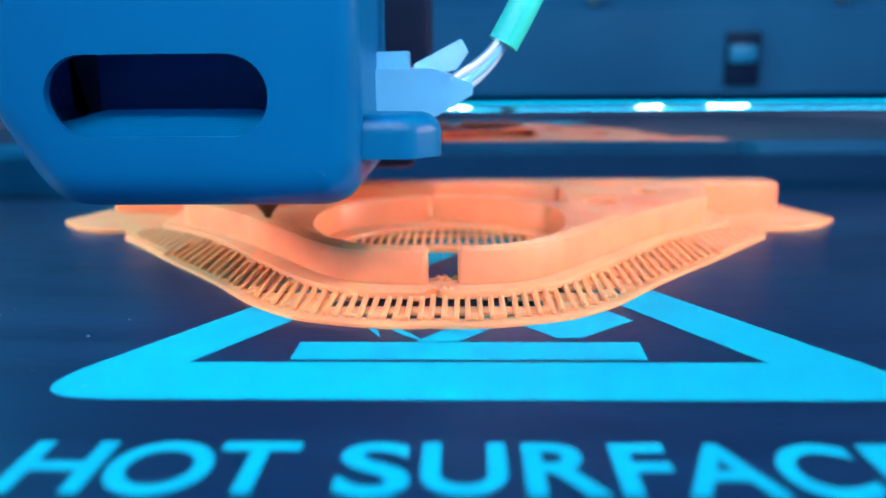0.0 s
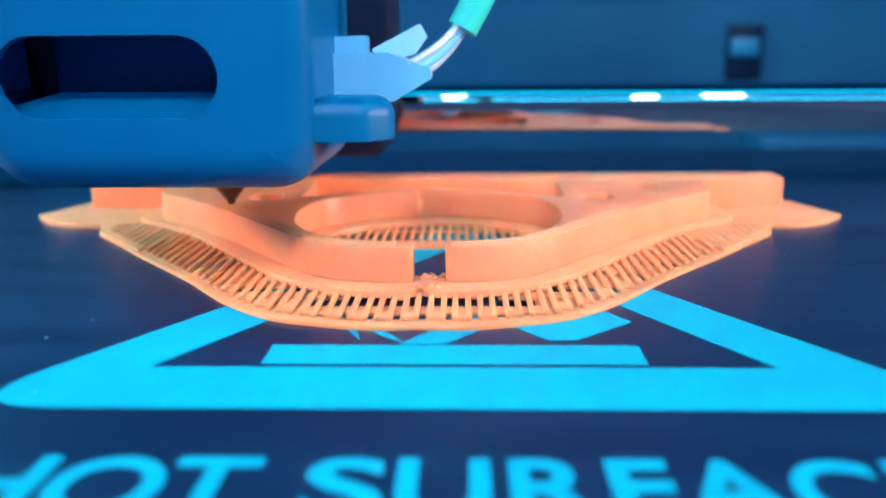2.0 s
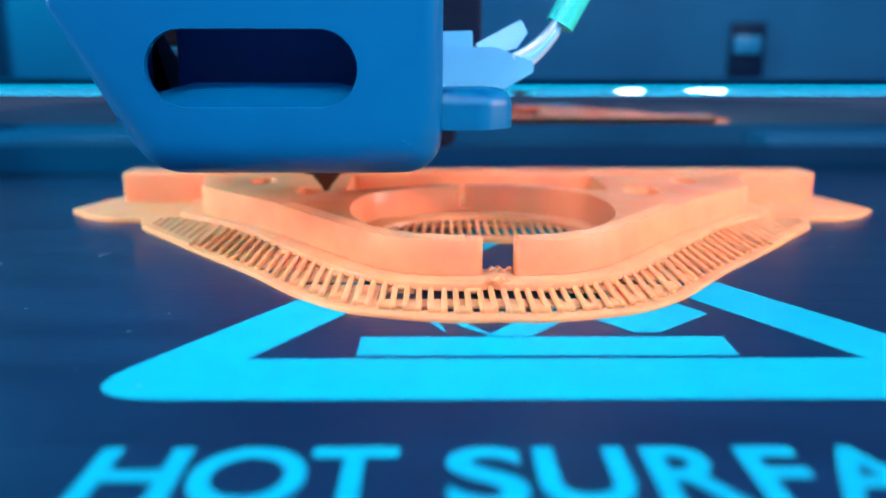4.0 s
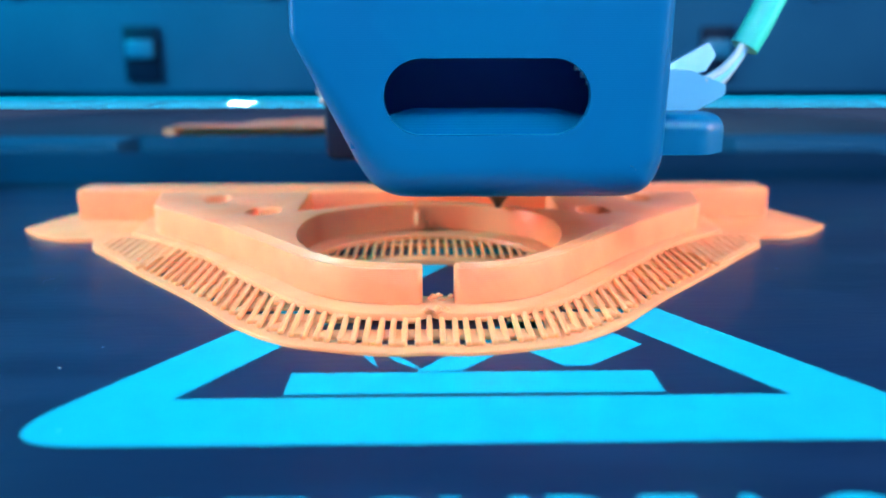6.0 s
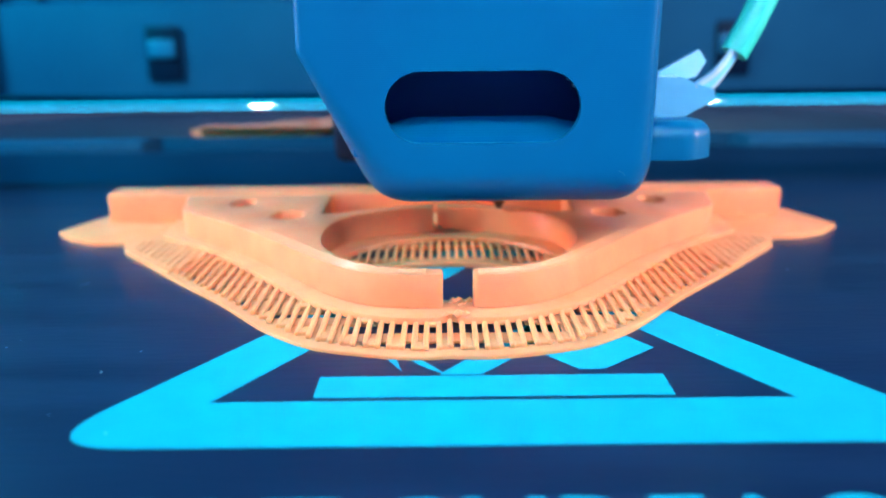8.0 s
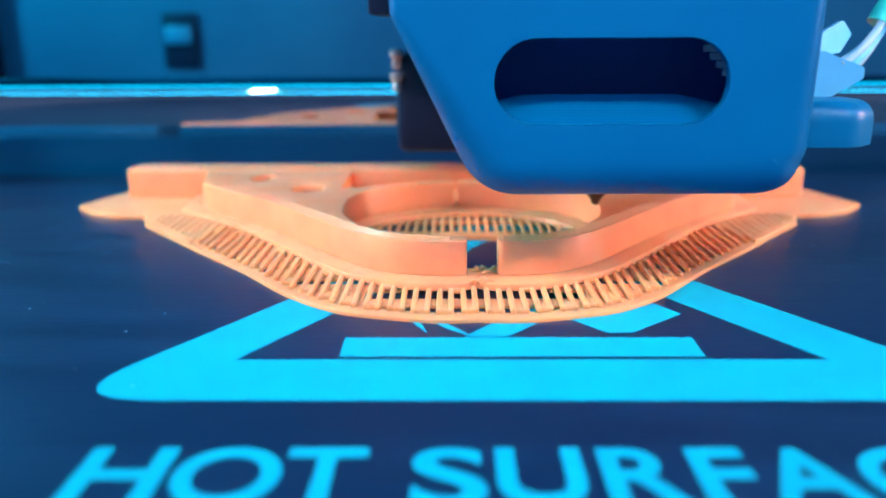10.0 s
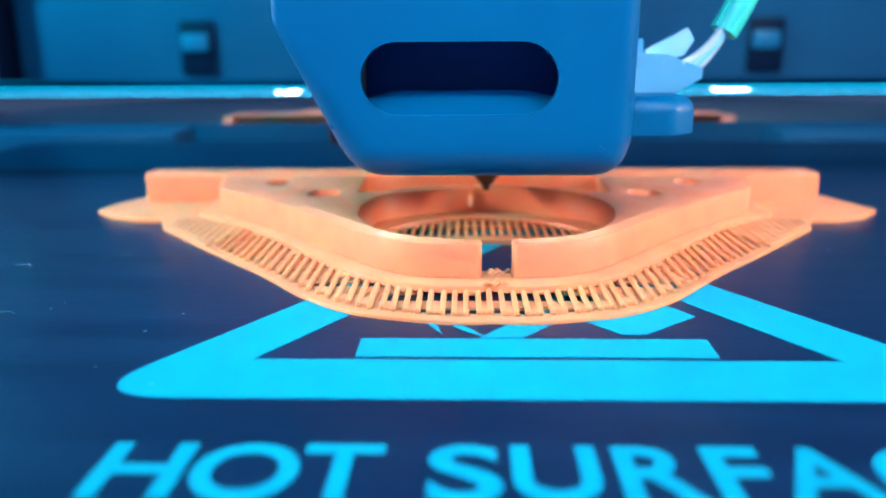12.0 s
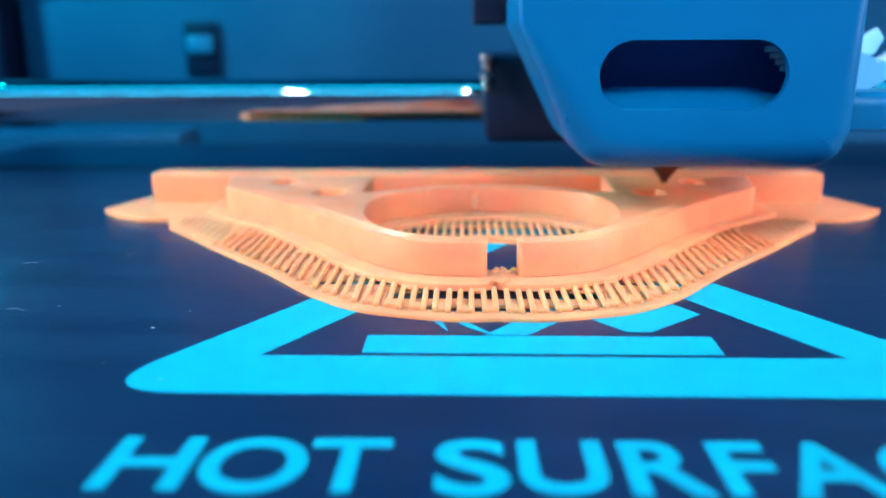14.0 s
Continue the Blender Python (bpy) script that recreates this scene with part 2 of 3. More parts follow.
def build_plate():
    bm = prism(bmesh.new(), round_poly([(-135, -110), (125, -110), (125, 166), (-135, 166)], 6), -1.0, 0.0, 0.25)
    bed = tagged(part("build_plate", bm, BED), "dark blue-black coated steel build plate with cyan warning print", "build plate", kind="structure")
    bm = box(bmesh.new(), -133, 123, -108, 164, -7, -1.02, 1)
    part("heater_block", bm, BLACK, bed, "black heated bed under the sheet")
    z0, z1 = -0.02, 0.05
    # warning triangle: outer outline with round corners, sharp inner cut-out
    s3 = math.sqrt(3)
    outer = round_poly([(-41.0, -8.6), (41.1, -8.6), (0.05, -8.6 + 41.05 * s3)], 5.2, 10)
    inner = [(-27.5, 0), (27.5, 0), (0, 27.5 * s3)]
    part("triangle_border", prism(bmesh.new(), outer, z0, z1, holes=[inner]), CYAN, bed, "cyan warning triangle", False)
    part("surface_bar", prism(bmesh.new(), [(-17.9, 0.8), (16.4, 0.8), (16.5, 5.6), (-17.9, 5.6)], z0, z1), CYAN, bed, "cyan bar of the warning sign", False)
    part("arm_mark", prism(bmesh.new(), [(-6.0, 5.9), (-1.7, 5.9), (11.0, 21.0), (6.5, 22.5)], z0, z1), CYAN, bed, "cyan slanting stroke", False)
    part("hand_mark", prism(bmesh.new(), [(8.4, 7.0), (10.9, 7.0), (17.3, 12.6), (12, 21), (7, 22), (0.8, 16.5)], z0, z1), CYAN, bed, "cyan angular hand shape", False)
    for line, back in (([(-12.2, 12.6), (-11.5, 10.2), (-9.8, 6.9)], [(-10.5, 9.9), (-11.2, 12.6)]),
                       ([(-9.9, 12.6), (-9.1, 10.1), (-7.6, 8.0), (-5.3, 6.0)], [(-6.6, 8.0), (-8.1, 10.1), (-8.9, 12.6)])):
        stroke = smooth_line(line, 5) + smooth_line([line[-1], *back], 5)[1:]
        part("heat_mark", prism(bmesh.new(), stroke, z0, z1), CYAN, bed, "small curved cyan heat mark", False)
    # the words HOT SURFACE
    for ch, x0, x1 in (("H", -33.5, -27.2), ("O", -26.6, -19.1), ("T", -19.1, -13.3), ("S", -10.1, -4.9), ("U", -4.2, 1.9),
                       ("R", 3.1, 8.8), ("F", 9.5, 13.5), ("A", 13.8, 20.6), ("C", 20.9, 26.8), ("E", 27.8, 32.3)):
        letter(ch, x0, x1, -24.0 if ch not in "OSC" else -24.3, -16.5, z1, bed)
    bm = bmesh.new()
    rnd = random.Random(7)
    for _ in range(70):
        x, y, r = rnd.uniform(-95, 70), rnd.uniform(-22, 110), rnd.uniform(0.03, 0.13)
        bmesh.ops.create_icosphere(bm, subdivisions=1, radius=r, matrix=Matrix.Translation((x, y, 0.03)) @ Matrix.Diagonal((rnd.uniform(1, 2.2), 1, 0.4, 1)))
    for _ in range(6):
        x, y, a = rnd.uniform(-75, 55), rnd.uniform(-24, 60), rnd.uniform(0, 3)
        bend = rnd.uniform(-0.9, 0.9)
        tube(bm, [(x, y, 0.08), (x + math.cos(a) * 1.1, y + math.sin(a) * 1.1, 0.12), (x + math.cos(a + bend) * 2.3, y + math.sin(a + bend) * 2.3, 0.08)], 0.022, 5)
    tagged(part("dust", bm, SPECK), "pale dust specks and fibres scattered on the build plate", "dust", kind="stuff")
    return bed


def letter(ch, x0, x1, y0, y1, z, bed):
    cu = bpy.data.curves.new("letter", "FONT")
    cu.body, cu.size, cu.extrude, cu.offset = ch, 1.0, 0.02, 0.022
    tmp = bpy.data.objects.new("letter", cu)
    scene.collection.objects.link(tmp)
    bpy.context.view_layer.update()
    me = bpy.data.meshes.new_from_object(tmp.evaluated_get(bpy.context.evaluated_depsgraph_get()))
    bpy.data.objects.remove(tmp)
    me.name = "letter"
    xs, ys = [v.co.x for v in me.vertices], [v.co.y for v in me.vertices]
    for v in me.vertices:
        v.co = ((x0 + (v.co.x - min(xs)) / (max(xs) - min(xs)) * (x1 - x0)) * MM,
                (y0 + (v.co.y - min(ys)) / (max(ys) - min(ys)) * (y1 - y0)) * MM, (z - 0.04 + v.co.z * 2) * MM)
    me.materials.clear()
    me.materials.append(CYAN)
    ob = new("letter", me)
    ob.parent = bed


# ---- the printed part ----
XC = -4.6
OUTER = [(0.0, 9.9), (4.0, 9.6), (9.2, 10.6), (15.5, 12.9), (21.6, 18.2), (29.0, 27.7), (38.0, 38.0), (44.5, 45.8), (50.6, 53.0)]
LEDGE = [(0.0, 19.9), (2.0, 18.9), (7.5, 19.3), (13.2, 22.2), (17.8, 26.2), (24.7, 35.2), (35.6, 49.6), (44.0, 57.2)]
WALL = [(1.9, 21.9), (6.0, 22.2), (10.4, 23.5), (15.0, 27.2), (21.4, 35.3), (28.9, 44.9), (36.0, 52.4), (42.0, 58.2)]
# half of the opening, from the front gap to the back, and the back of the thin wall behind it
HOLE = [(1.6, 24.6), (3.8, 24.8), (8.0, 26.0), (11.4, 27.9), (14.4, 30.9), (16.6, 35.0), (17.7, 39.5), (18.0, 45.0), (17.2, 50.0), (15.4, 53.6), (11.0, 57.0), (6.0, 59.2), (0.2, 60.2)]
WALL_BACK = [(0.2, 62.2), (6.0, 61.3), (11.6, 59.2), (16.4, 56.4), (20.0, 55.4)]


def mirror(pts):
    return [(-x, y) for x, y in pts]


def both(half):
    """A closed symmetric outline from a half that runs from the front of the axis to the back."""
    h = [p for p in half if p[0] > 1e-6]
    axis = [p for p in half if p[0] <= 1e-6]
    return [(x + XC, y) for x, y in axis[:1] + h + axis[1:] + [(-x, y) for x, y in reversed(h)]]


def at_x(line, s):
    """Point at the share s of a polyline."""
    pts = [Vector(p) for p in line]
    lens = [(b - a).length for a, b in zip(pts, pts[1:])]
    d = s * sum(lens)
    for a, b, l in zip(pts, pts[1:], lens):
        if d <= l:
            return a.lerp(b, d / l)
        d -= l
    return pts[-1]


def printed_part():
    thing = empty("printed_part", label="half-printed orange plastic part with a slatted rim on the plate", category="3d print")
    outer, ledge, wall = smooth_line(OUTER), smooth_line(LEDGE), smooth_line(WALL)
    hole, wall_back = smooth_line(HOLE, 4), smooth_line(WALL_BACK, 4)
    # brim: thin first layers, a border band and a thin web, with the opening in the middle
    inset = [(x - 1.0 * min(1, x / 8), y + 2.5 - 0.9 * min(1, x / 26)) for x, y in outer]
    wing = [(52.6, 58.2), (57.5, 58.4), (62.5, 61.2), (66.6, 66.0), (63.5, 76.0), (61.5, 82.5), (0, 82.5)]
    band = [(x + XC, y) for x, y in mirror(outer)[::-1] + outer[1:] + inset[::-1] + mirror(inset)[1:]]
    part("rim_band", prism(bmesh.new(), band, 0.02, 0.48, 0.2, 3), RAFT, thing)
    # solid side wings
    wl = [(40.0, 41.0), (44.5, 45.8), (50.6, 53.0), *wing[:-1], (61.5, 82.4), (30, 82.4), (36, 57.5), (37.0, 50.0)]
    for s in (1, -1):
        part("side_wing", prism(bmesh.new(), [(XC + s * x, y) for x, y in wl], 0.02, 0.8, 0.25), RAFT, thing, "thin flat orange wing")
    # raft: lower strands across, upper slats towards the back, and the turns that join them in pairs
    def y_at(line, x):
        for p, q in zip(line, line[1:]):
            if p[0] <= x <= q[0]:
                return p[1] + (q[1] - p[1]) * (x - p[0]) / max(q[0] - p[0], 1e-6)
        return line[-1][1]

    def x_at(line, y):
        for p, q in zip(line, line[1:]):
            if p[1] <= y <= q[1]:
                return p[0] + (q[0] - p[0]) * (y - p[1]) / max(q[1] - p[1], 1e-6)
        return line[-1][0] if y > line[-1][1] else 0.0

    for k in range(8):
        y = 15.45 + 5.5 * k
        xo, xi = x_at(outer, y - 1.1) - 1.0, x_at(ledge, y)
        for x0, x1 in ([(-xo, xo)] if y < 18 else [(xi - 2.6, xo), (-xo, 2.6 - xi)]):
            part("cross_strand", box(bmesh.new(), XC + x0, XC + x1, y - (1.3 if y < 24 else 2.4), y + (1.3 if y < 24 else 2.4), 0.03, 0.4, 0.12, 1), RAFT, thing)
    # the lower layer is closed beside the middle
    for s in (1, -1):
        xo = x_at(outer, 17.2) - 1.2
        part("cross_strand", box(bmesh.new(), *sorted((XC + s * 12.6, XC + s * xo)), 16.9, 19.9, 0.03, 0.3, 0.1, 1), RAFT, thing)
    step = 1.33
    for k in range(-38, 38):
        x = (k + 0.5) * step + 0.58
        wobble = 0.06 * math.sin(k * 2.3)
        y0, y1 = y_at(inset, abs(x)) - 0.9, min(y_at(ledge, abs(x)) + 1.2, 58)
        if y1 - y0 < 0.8:
            continue
        lean = 0.05 * math.sin(k * 1.1 + 0.4)
        bm = box(bmesh.new(), XC + x - 0.31 + wobble, XC + x + 0.31 + wobble, y0, y1, 0.4, 0.98 + 0.03 * math.sin(k * 3.7), 0.15, 1)
        for v in bm.verts:
            v.co.x += lean * (v.co.y - y0) / (y1 - y0)
        part("slat", bm, RAFT, thing)
        if k % 2 == 0 and abs(x) < 24:
            yt = max(y0, y_at(inset, abs(x + step)) - 0.9)
            part("slat_turn", box(bmesh.new(), XC + x + 0.2, XC + x + step - 0.2, yt + 0.05, yt + 1.95 + 0.25 * math.sin(k * 1.9), 0.35, 0.9, 0.12, 1), RAFT, thing)
        elif k % 6 == 3:
            yb = min(y1, y_at(ledge, abs(x + step)) + 1.0) - 1.0
            part("slat_turn", box(bmesh.new(), XC + x + 0.2, XC + x + step - 0.2, yb - 0.75 + 0.2 * math.sin(k * 2.7), yb + 0.6, 0.5, 0.97, 0.12, 1), RAFT, thing)
    # ledge on which the walls stand
    back_ledge = [(47.0, 60.0), (48.0, 72.0), (0, 72.0)]
    open2 = [(XC + 16.3 * math.cos(a), 41.0 + 15.6 * math.sin(a)) for a in (math.radians(k) for k in range(0, 360, 8))]
    part("ledge", prism(bmesh.new(), both([*ledge, *back_ledge]), 0.6, 1.45, 0.3, holes=[open2]), ORANGE, thing)

    # walls: front arcs, the thin wall behind the opening and the broad sides, one half each
    def body(gx, seam):
        w = [p for p in wall if p[0] > gx + 1.2]
        h = [p for p in hole[::-1] if p[0] > max(gx + 1.2, 0)]
        rim = [p for p in h if p[1] < 57 or p[0] > seam + 0.4]
        behind = [p for p in wall_back if p[0] > seam + 0.4]
        corner = round_poly([(w[0][0], w[0][1]), (gx, 22.0), (gx, 24.6), (h[-1][0], h[-1][1])], [0, 0.8, 0.7, 0], 4)[1:-1]
        return [*corner[:5][::-1], *w, (42.6, 59.2), (43.4, 60.4), (45.6, 71.4), (20.2, 71.4), *behind[::-1], (seam, behind[0][1] + 0.05), (seam, rim[0][1]), *rim, *corner[5:][::-1]]

    pocket = [[(34.4 + 2.1 * math.cos(a), 65.0 + 3.2 * math.sin(a)) for a in (math.radians(k) for k in range(0, 360, 20))],
              round_poly([(27.8, 53.4), (25.0, 51.8), (22.6, 53.6), (23.0, 57.6), (27.0, 58.0)], 0.8, 3)]
    for s, gx, seam in ((1, 2.7, 0.2), (-1, 0.9, 2.4)):
        outline = body(gx, seam)
        if s > 0:
            # the far half's thin wall runs on past the axis, up to the seam
            k = next(i for i, p in enumerate(outline) if abs(p[0] - seam) < 1e-6 and p[1] > 50)
            outline[k], outline[k + 1] = (-1.7, 62.1), (-1.7, 60.1)
        part("body_half", prism(bmesh.new(), [(XC + s * x, y) for x, y in outline], 1.5, 5.7, 0.22,
                                holes=[[(XC + s * x, y) for x, y in p] for p in pocket]), ORANGE, thing)
        for p in pocket:
            part("pocket_floor", prism(bmesh.new(), [(XC + s * x, y) for x, y in p], 1.5, 1.9), ORANGE, thing)
        # beads of the last layer on the front arcs
        for off in (0.5, 1.0, 1.5, 2.0):
            line = []
            for k in range(30):
                p, q = at_x(wall, 0.02 + k * 0.021), at_x(wall, 0.03 + k * 0.021)
                d = (q - p).normalized()
                p = p + Vector((-d.y, d.x)) * off
                line.append((XC + s * max(p.x, 3.3 if s > 0 else 1.4), p.y, 5.66 + 0.05 * math.sin(k * 1.7 + off)))
            part("bead", tube(bmesh.new(), line, 0.2, 6), ORANGE, thing)
    # low floor between the thin wall and the rear bar
    part("recess_floor", box(bmesh.new(), XC - 20.1, XC + 20.1, 60, 71.25, 1.46, 2.2), ORANGE, thing)
    # straight rear bar
    part("rear_bar", prism(bmesh.new(), round_poly([(XC - 60.5, 72.5), (XC - 46, 71.3), (XC + 46, 71.3), (XC + 59.5, 72.5), (XC + 59.5, 79), (XC - 60.5, 79)], 0.8), 0.7, 5.9, 0.5, 3), ORANGE, thing)
    # slatted web inside the opening
    arc_f = [(15.5 * math.cos(a), 32.0 + 12.2 * math.sin(a)) for a in (math.radians(k) for k in range(16, 165, 4))]
    ring = [(XC + x, y) for x, y in arc_f + [(x * 1.06, y + 2.3) for x, y in arc_f[::-1]]]
    part("inner_band", prism(bmesh.new(), ring, 0.02, 0.8, 0.2), RAFT, thing)
    for k in range(-12, 12):
        x = (k + 0.5) * step + 0.58
        y0 = 34.1 + 12.2 * math.sqrt(max(1 - (x / 16.4) ** 2, 0)) + 0.2 * math.sin(k * 2.1)
        y1 = 41.6 + 15.6 * math.sqrt(max(1 - (x / 16.8) ** 2, 0))
        part("inner_slat", box(bmesh.new(), XC + x - 0.31, XC + x + 0.31, y0, y1, 0.6, 1.0, 0.15, 1), RAFT, thing)
    for y, hw in ((47.4, 14.5), (54.9, 11.5)):
        part("inner_strand", box(bmesh.new(), XC - hw, XC + hw, y - 1.0, y + 1.0, 0.03, 0.4, 0.12, 1), RAFT, thing)
    # stringy notch between the front walls
    for x, y, r in ((0.3, 24.4, 0.6), (0.9, 19.6, 0.75), (1.7, 19.9, 0.5), (-0.4, 19.7, 0.5), (2.4, 24.6, 0.55), (1.4, 23.6, 0.45), (1.0, 25.2, 0.45)):
        part("stray_blob", tube(bmesh.new(), [(XC + x - 0.45, y - 0.3, 1.4), (XC + x, y, 1.4 + r * 0.4), (XC + x + 0.45, y + 0.25, 1.4)], [r * 0.45, r * 0.7, r * 0.4], 8), ORANGE, thing)
    return thing


# ---- the print head, with its origin under the nozzle ----
def rolled_plate(face, slot, y0, depth):
    """A front plate in x and z with a slot; its rim rolls back, most of all along the chin."""
    bm = bmesh.new()
    n = len(face)
    pts = [Vector(p) for p in face]
    area2 = sum(p.x * q.y - q.x * p.y for p, q in zip(pts, pts[1:] + pts[:1]))
    turn = 1 if area2 > 0 else -1
    norm = []
    for i in range(n):
        a, b = pts[i] - pts[i - 1], pts[(i + 1) % n] - pts[i]
        d = (a.normalized() + b.normalized()).normalized()
        norm.append(Vector((-d.y, d.x)) * turn)
    rad = [1.0 + 3.4 * min(1, max(0, (21.5 - p.y) / 6)) for p in pts]
    rings = [[bm.verts.new((p.x, y0 + depth, p.y)) for p in pts]]
    for k in range(9):
        a = math.radians(90 * k / 8)
        rings.append([bm.verts.new((p.x + m.x * r * (1 - math.cos(a)), y0 + r * (1 - math.sin(a)), p.y + m.y * r * (1 - math.cos(a))))
                      for p, m, r in zip(pts, norm, rad)])
    for p, q in zip(rings, rings[1:]):
        for i in range(n):
            bm.faces.new((p[i], p[(i + 1) % n], q[(i + 1) % n], q[i]))
    hole = [bm.verts.new((x, y0, z)) for x, z in slot]
    back = [bm.verts.new((x, y0 + 1.2, z)) for x, z in slot]
    m = len(hole)
    edges = [bm.edges.new((hole[i], hole[(i + 1) % m])) for i in range(m)]
    for i in range(m):
        bm.faces.new((hole[i], hole[(i + 1) % m], back[(i + 1) % m], back[i]))
    last = rings[-1]
    edges += [bm.edges.get((last[i], last[(i + 1) % n])) for i in range(n)]
    bmesh.ops.triangle_fill(bm, use_beauty=True, use_dissolve=False, edges=edges)
    return bm


def print_head():
    head = empty("print_head", label="blue plastic print head with a wide air slot over the print", category="print head")
    y0 = -28.9
    # front silhouette in x and z
    face = round_poly([(-26.2, 60), (-26.2, 31.2), (-17.2, 12.3), (17.2, 12.3), (17.5, 60)], [0, 2.5, 7.0, 5.2, 0], 12)
    slot = [(cx + 4.3 * math.cos(a), 24.5 + 4.3 * math.sin(a)) for cx, first in ((3.5, -90), (-11.5, 90)) for a in (math.radians(first + 9 * k) for k in range(21))]
    def along_y(bm, start):
        for v in bm.verts:
            v.co = (v.co.x, start + v.co.z, v.co.y)
        bm.normal_update()
        return bm

    bm = rolled_plate(face, slot, y0, 5.0)
    cover = part("cover", bm, BLUE, head)
    inner = round_poly([(-24.6, 59), (-24.6, 31.6), (-15.6, 14.6), (15.2, 14.6), (15.7, 18), (15.7, 59)], [0, 3, 4, 3.5, 3.5, 0], 8)
    part("side_shell", along_y(prism(bmesh.new(), face, 0, 25, 0, holes=[inner]), y0 + 5.0), BLUE, cover)
    # slot floor that rises into the dark, narrower at its back
    bm = box(bmesh.new(), -19.8, 13.2, y0 + 1.3, y0 + 7.5, 18.5, 20.2)
    for v in bm.verts:
        if v.co.y > y0 + 5 and v.co.z > 20:
            v.co.z = 22.7
    bmesh.ops.bisect_plane(bm, geom=bm.verts[:] + bm.edges[:] + bm.faces[:], plane_co=(4.5, 0, 0), plane_no=(1, 0, 0))
    bmesh.ops.bisect_plane(bm, geom=bm.verts[:] + bm.edges[:] + bm.faces[:], plane_co=(-12.5, 0, 0), plane_no=(1, 0, 0))
    for v in bm.verts:
        if v.co.z > 22 and (v.co.x > 8 or v.co.x < -16):
            v.co.z = 20.8
    part("slot_lip", bm, BLUE, cover)
    well = round_poly([(-20, 18.4), (13.4, 18.4), (13.4, 31.5), (-20, 31.5)], 2, 4)
    part("duct", along_y(prism(bmesh.new(), inner, 0, 14, 0, holes=[well]), y0 + 1.3), DUCT, cover, "blue air duct behind the slot, lightened for haze")
    part("fan", box(bmesh.new(), -17, 14, y0 + 15.4, y0 + 29, 18, 40, 1), DUCT, cover, "blue fan in the duct, lightened for haze")
    for k in range(4):
        fin = box(bmesh.new(), 7.0 + 0.75 * k, 9.4 + 0.75 * k, y0 + 6.2, y0 + 7.4, 27.2 - 0.85 * k, 27.92 - 0.85 * k, 0.1, 1)
        part("fin", fin, PALE, cover, "pale metal fin")
    # nozzle and heater block
    bm = bmesh.new()
    tube(bm, [(0, 0, 5.95), (0, 0, 6.6), (0, 0, 8.6), (0, 0, 8.8), (0, 0, 12)], [0.45, 0.7, 2.3, 3.4, 3.4], 18)
    part("nozzle", bm, BRASS, head, "dark steel nozzle tip")
    part("heater_sock", box(bmesh.new(), -7, 7, -8, 8, 11, 16, 1), BLACK, head)
    # knob on the side
    bm = prism(bmesh.new(), round_poly([(16, -26.6), (22.4, -26.6), (25.8, -23.2), (25.0, -17.5), (16, -17.5)], [0, 3.4, 3.4, 3.0, 0], 8), 17.5, 22.2, 2.1, 7)
    part("side_knob", bm, TEAL, head, "small blue faceted knob")
    # white plug with wires and a green sleeve
    def upright(outline, start, thick, bevel):
        return along_y(prism(bmesh.new(), outline, 0, thick, bevel, 3), start)

    plug = part("plug", upright(round_poly([(17.2, 21.0), (24.7, 21.0), (29.3, 23.7), (29.3, 25.0), (24.3, 26.9), (17.2, 26.9)], 0.4, 4), -12, 6, 0.5),
                CYAN_CAST_WHITE, head, "white plastic wire plug")
    part("tab", upright(round_poly([(17.2, 26.4), (21.4, 26.4), (21.3, 29.0), (17.2, 28.9)], 0.3, 4), -10.5, 3.4, 0.3), CYAN_CAST_WHITE, plug)
    flap = upright(round_poly([(21.5, 27.9), (24.3, 26.7), (27.3, 27.4), (28.8, 29.5), (27.9, 31.2)], 0.35, 4), -9.6, 1.1, 0.2)
    for v in flap.verts:
        v.co.y += (v.co.z - 27) * 0.35
        v.co.z -= 0.7
    part("flap", flap, CYAN_CAST_WHITE, plug, "bent white flap")
    for k, (dz, r, mat) in enumerate(((0.85, 0.55, WIRE), (-0.1, 0.7, CYAN_CAST_WHITE), (-1.05, 0.5, WIRE))):
        pts = smooth_line([(26.4, -11.6 + k * 0.3, 24.6 + dz), (29.2, -10.4 + k * 0.4, 26.1 + dz * 1.1), (31.6, -8.8 + k * 0.4, 28.2 + dz), (33.9, -7, 31.2 + dz * 0.8)], 6)
        part("wire", tube(bmesh.new(), pts, r, 10), mat, head, "thin pale wire")
    pts = smooth_line([(33.2, -7, 29.8), (35.8, -6.5, 34.6), (39.6, -5, 43.0), (42.5, -2, 54.0), (43, 4, 66)], 6)
    part("cable_sleeve", tube(bmesh.new(), pts, 2.0, 16), GREEN, head, "green cable sleeve")
    # dark carriage behind the cover
    part("rear_housing", box(bmesh.new(), -24, 23.2, 2, 22, 26.9, 60, 1), BLACK, head, "black housing behind the cover")
    part("rear_fin", box(bmesh.new(), -31.6, -25, 5, 20, 31.6, 60, 0.6), BLACK, head)
    for k, (z0, r) in enumerate(((19.8, 0.7), (21.4, 1.1), (23.4, 0.8), (25.0, 1.2))):
        part("screw", tube(bmesh.new(), [(-29.0, 23.4, z0), (-29.0, 23.4, z0 + 0.4), (-29.0, 23.4, z0 + 1.3), (-29.0, 23.4, z0 + 1.6)], [r * 0.7, r, r, r * 0.7], 12), STEEL, head, "small steel screw")
    part("carriage", box(bmesh.new(), -29.2, 20, 24, 56, 9.6, 26.2, 1.8), BLACK, head, "black carriage block")
    return head


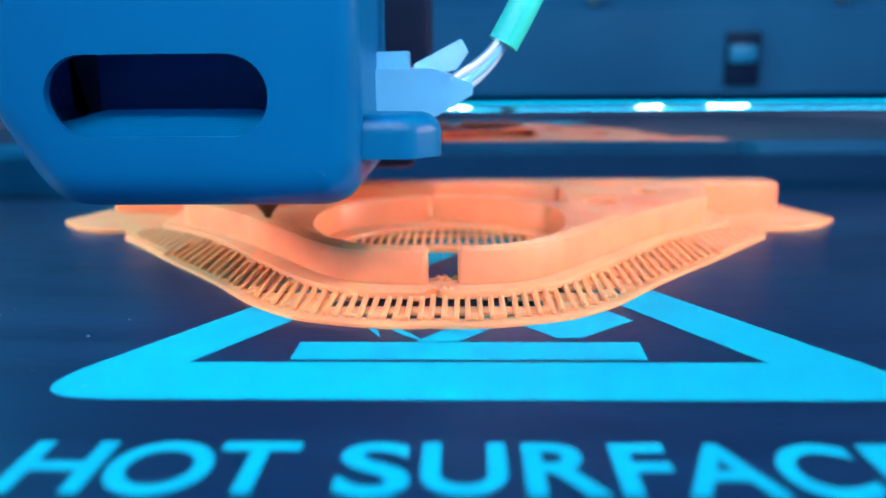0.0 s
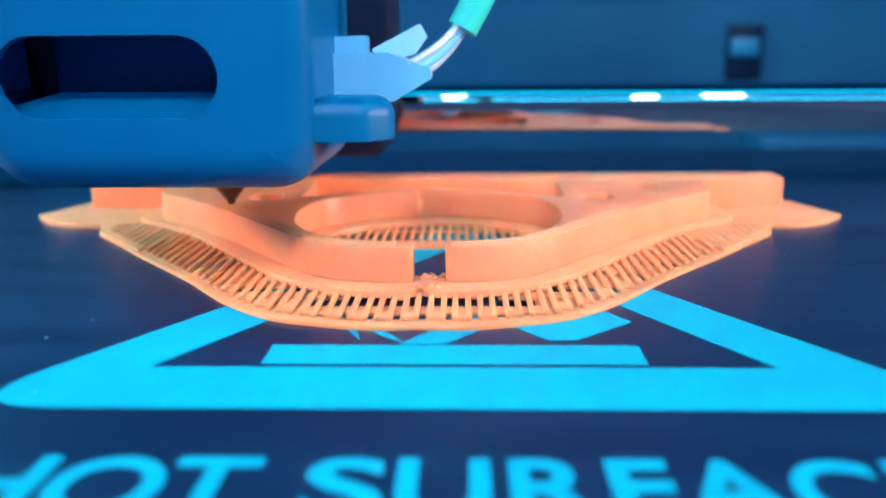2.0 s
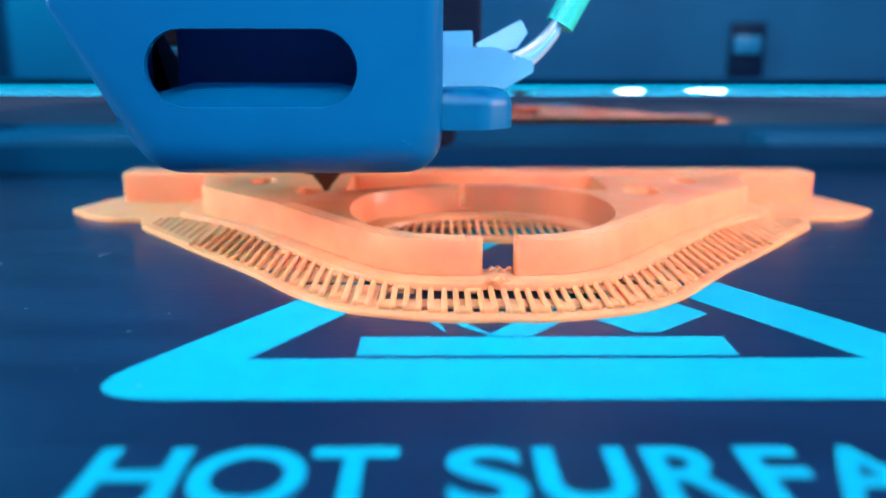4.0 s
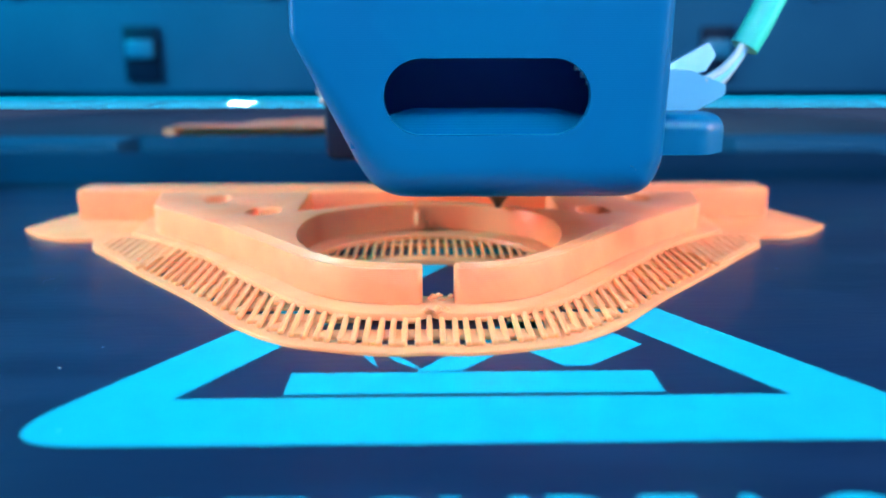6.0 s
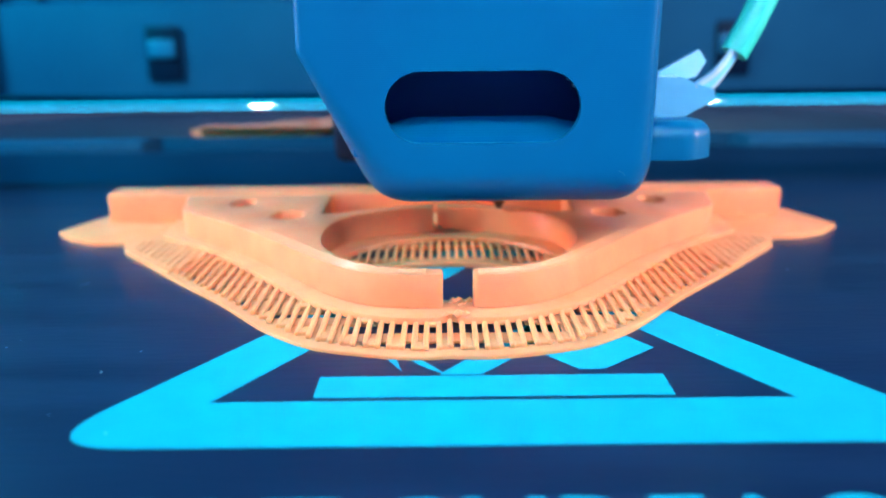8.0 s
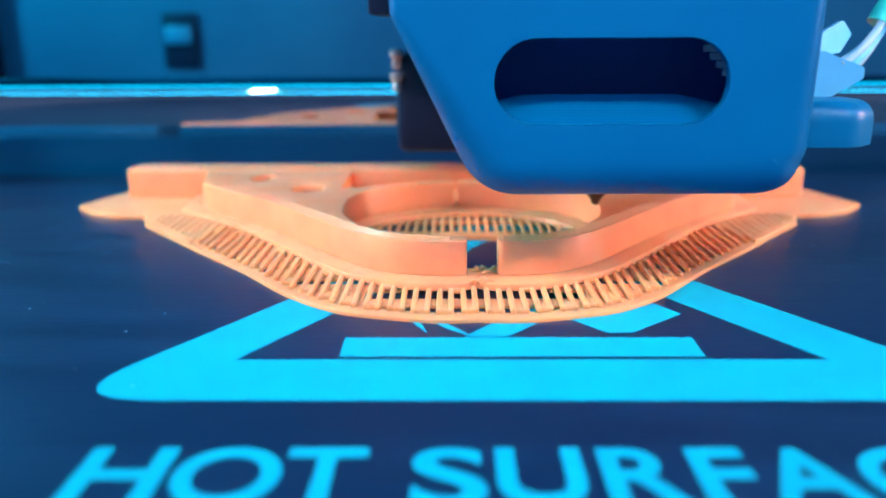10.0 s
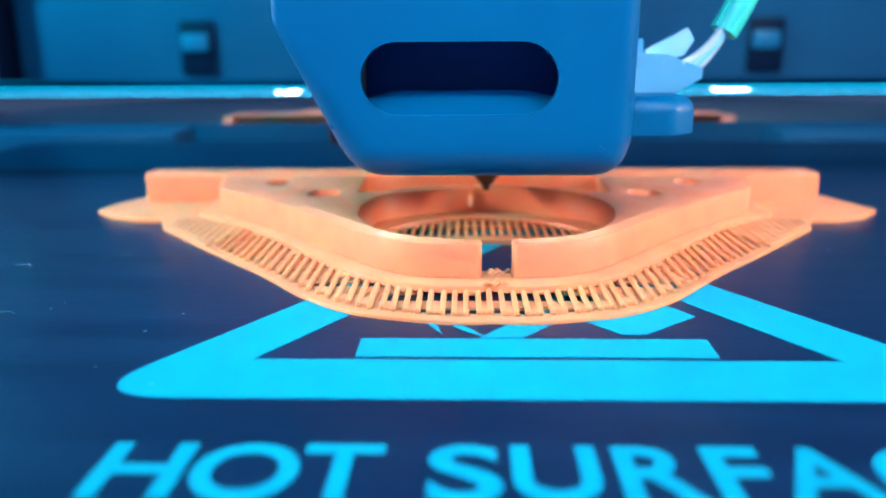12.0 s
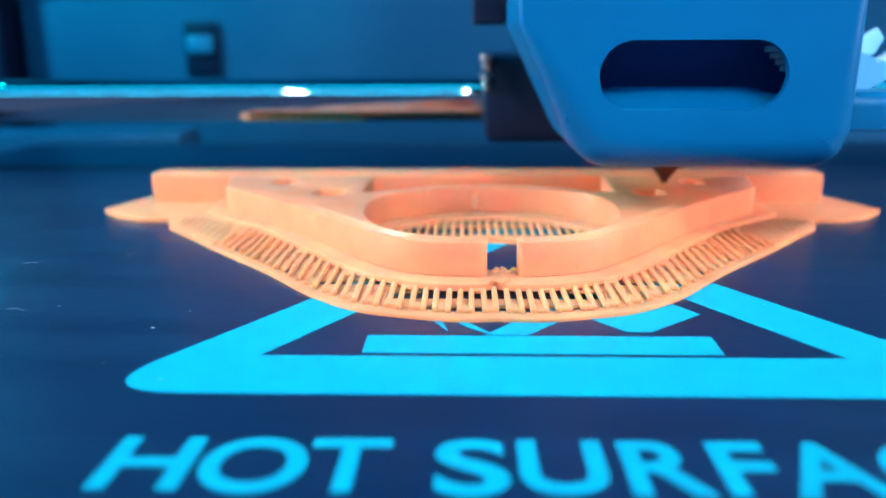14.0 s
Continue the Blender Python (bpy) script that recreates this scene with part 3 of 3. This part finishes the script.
def gantry():
    # rounded top, gently convex front that leans under, flat back
    prof = [(4.0 - 4.0 * math.cos(a), 0.9 + 4.0 * math.sin(a)) for a in (math.radians(k) for k in range(90, -1, -6))]
    prof += [(33 - 33 * math.cos(a), 0.9 - 33 * math.sin(a)) for a in (math.radians(k * 0.6) for k in range(1, 16))]
    prof += [(8.0, -4.3)]
    rail = empty("gantry_rail", label="polished steel guide rail across the chamber", category="guide rail")

    def bar(name, outline, label):
        bm = bmesh.new()
        ends = [[bm.verts.new((x, y, z)) for y, z in outline] for x in (-298, 298)]
        n = len(outline)
        for i in range(n):
            bm.faces.new((ends[0][i], ends[0][(i + 1) % n], ends[1][(i + 1) % n], ends[1][i]))
        bm.faces.new(ends[0])
        bm.faces.new(ends[1])
        part(name, bm, CHROME, rail, label)

    # the round upper edge, and the face below it
    bar("top_edge", [*prof[:16], (8.0, 0.92), (8.0, 4.0)], "rounded polished upper edge")
    bar("face", [*prof[15:], (8.0, 0.88)], "polished steel face")
    return rail


ROD_Z, ROD_BACK = 16.0, 47.0


def rear_clip(x):
    clip = empty("cable_clip", label="dark square cable clip with a bounce-lightened grey-blue tab on the rear panel", category="clip", group="clips on the rear panel")
    part("frame", box(bmesh.new(), -6, 6, -1.5, 0, -11, 7, 0.6), BLACK, clip)
    part("tab", box(bmesh.new(), -5, 4.2, -3.2, -1.4, -3.4, 2.6, 0.8), CLIP, clip, "bounce-lightened grey-blue tab")
    clip.matrix_world = pose(x * MM, 216.4 * MM, 28.5 * MM)
    return clip


chamber()
build_plate()
printed_part()
HEAD = print_head()
ROD = gantry()
for x in (-99.5, 94.0):
    rear_clip(x)

# seconds, nozzle x and y in millimetres
HEAD_ROWS = [
    (0, -29.3, 41.7),
    (0.2, -29.9, 43.9),
    (0.4, -32.6, 45.0),
    (0.5, -31.9, 43.4),
    (0.6, -29.4, 40.8),
    (0.8, -22.0, 31.3),
    (1, -12.3, 21.0),
    (1.2, -6.6, 24.3),
    (1.4, -16.8, 28.8),
    (1.5, -19.7, 33.1),
    (1.6, -20.7, 38.6),
    (1.8, -27.2, 45.5),
    (2, -33.2, 47.8),
    (2.2, -32.1, 47.1),
    (2.5, -33.2, 49.6),
    (2.8, -32.3, 47.1),
    (3, -33.9, 45.8),
    (3.2, -35.2, 46.6),
    (5.3, -3.4, 62.6),
    (5.5, -1.8, 61.3),
    (5.7, -2.2, 60.0),
    (5.9, -0.2, 57.7),
    (6, 6.0, 55.8),
    (6.1, 10.9, 55.0),
    (6.3, 18.5, 57.6),
    (6.5, 23.4, 58.2),
    (6.7, 24.5, 63.4),
    (6.9, 16.6, 55.9),
    (7, 14.9, 54.5),
    (7.1, 9.8, 55.4),
    (7.3, -1.0, 61.9),
    (7.5, -0.9, 60.2),
    (7.7, -0.9, 57.6),
    (7.9, 2.9, 57.8),
    (8, 3.5, 57.5),
    (8.1, 6.4, 57.9),
    (8.2, 6.7, 56.3),
    (10.3, 13.1, 35.2),
    (10.4, 10.3, 31.6),
    (10.5, 6.0, 26.6),
    (10.6, 0.3, 24.6),
    (10.7, 0.7, 20.7),
    (10.8, 6.4, 23.7),
    (10.9, 11.4, 27.4),
    (11, 14.8, 31.7),
    (11.1, 17.9, 36.4),
    (11.2, 22.0, 42.9),
    (11.3, 25.2, 48.4),
    (11.4, 21.5, 48.5),
    (11.5, 20.7, 49.1),
    (11.6, 16.0, 51.1),
    (11.7, 5.9, 53.4),
    (11.8, -2.4, 56.6),
    (11.9, -3.9, 57.6),
    (12, -4.2, 56.2),
    (12.1, -1.3, 57.8),
    (12.2, 2.1, 55.4),
    (12.3, 1.5, 56.5),
    (12.5, 9.2, 52.8),
    (12.6, 9.0, 52.4),
    (12.8, 6.7, 56.4),
    (12.9, 11.2, 53.2),
    (13, 12.9, 52.4),
    (13.2, 16.2, 51.9),
    (13.4, 17.5, 55.5),
    (13.5, 17.2, 58.6),
    (13.7, 18.6, 60.0),
    (13.9, 20.1, 60.8),
    (14, 24.5, 62.5),
]


def motions():
    walk(HEAD, [(t, pose(x * MM, y * MM, 0)) for t, x, y in HEAD_ROWS])
    walk(ROD, [(t, pose(0, (y + ROD_BACK) * MM, ROD_Z * MM)) for t, x, y in HEAD_ROWS])


motions()
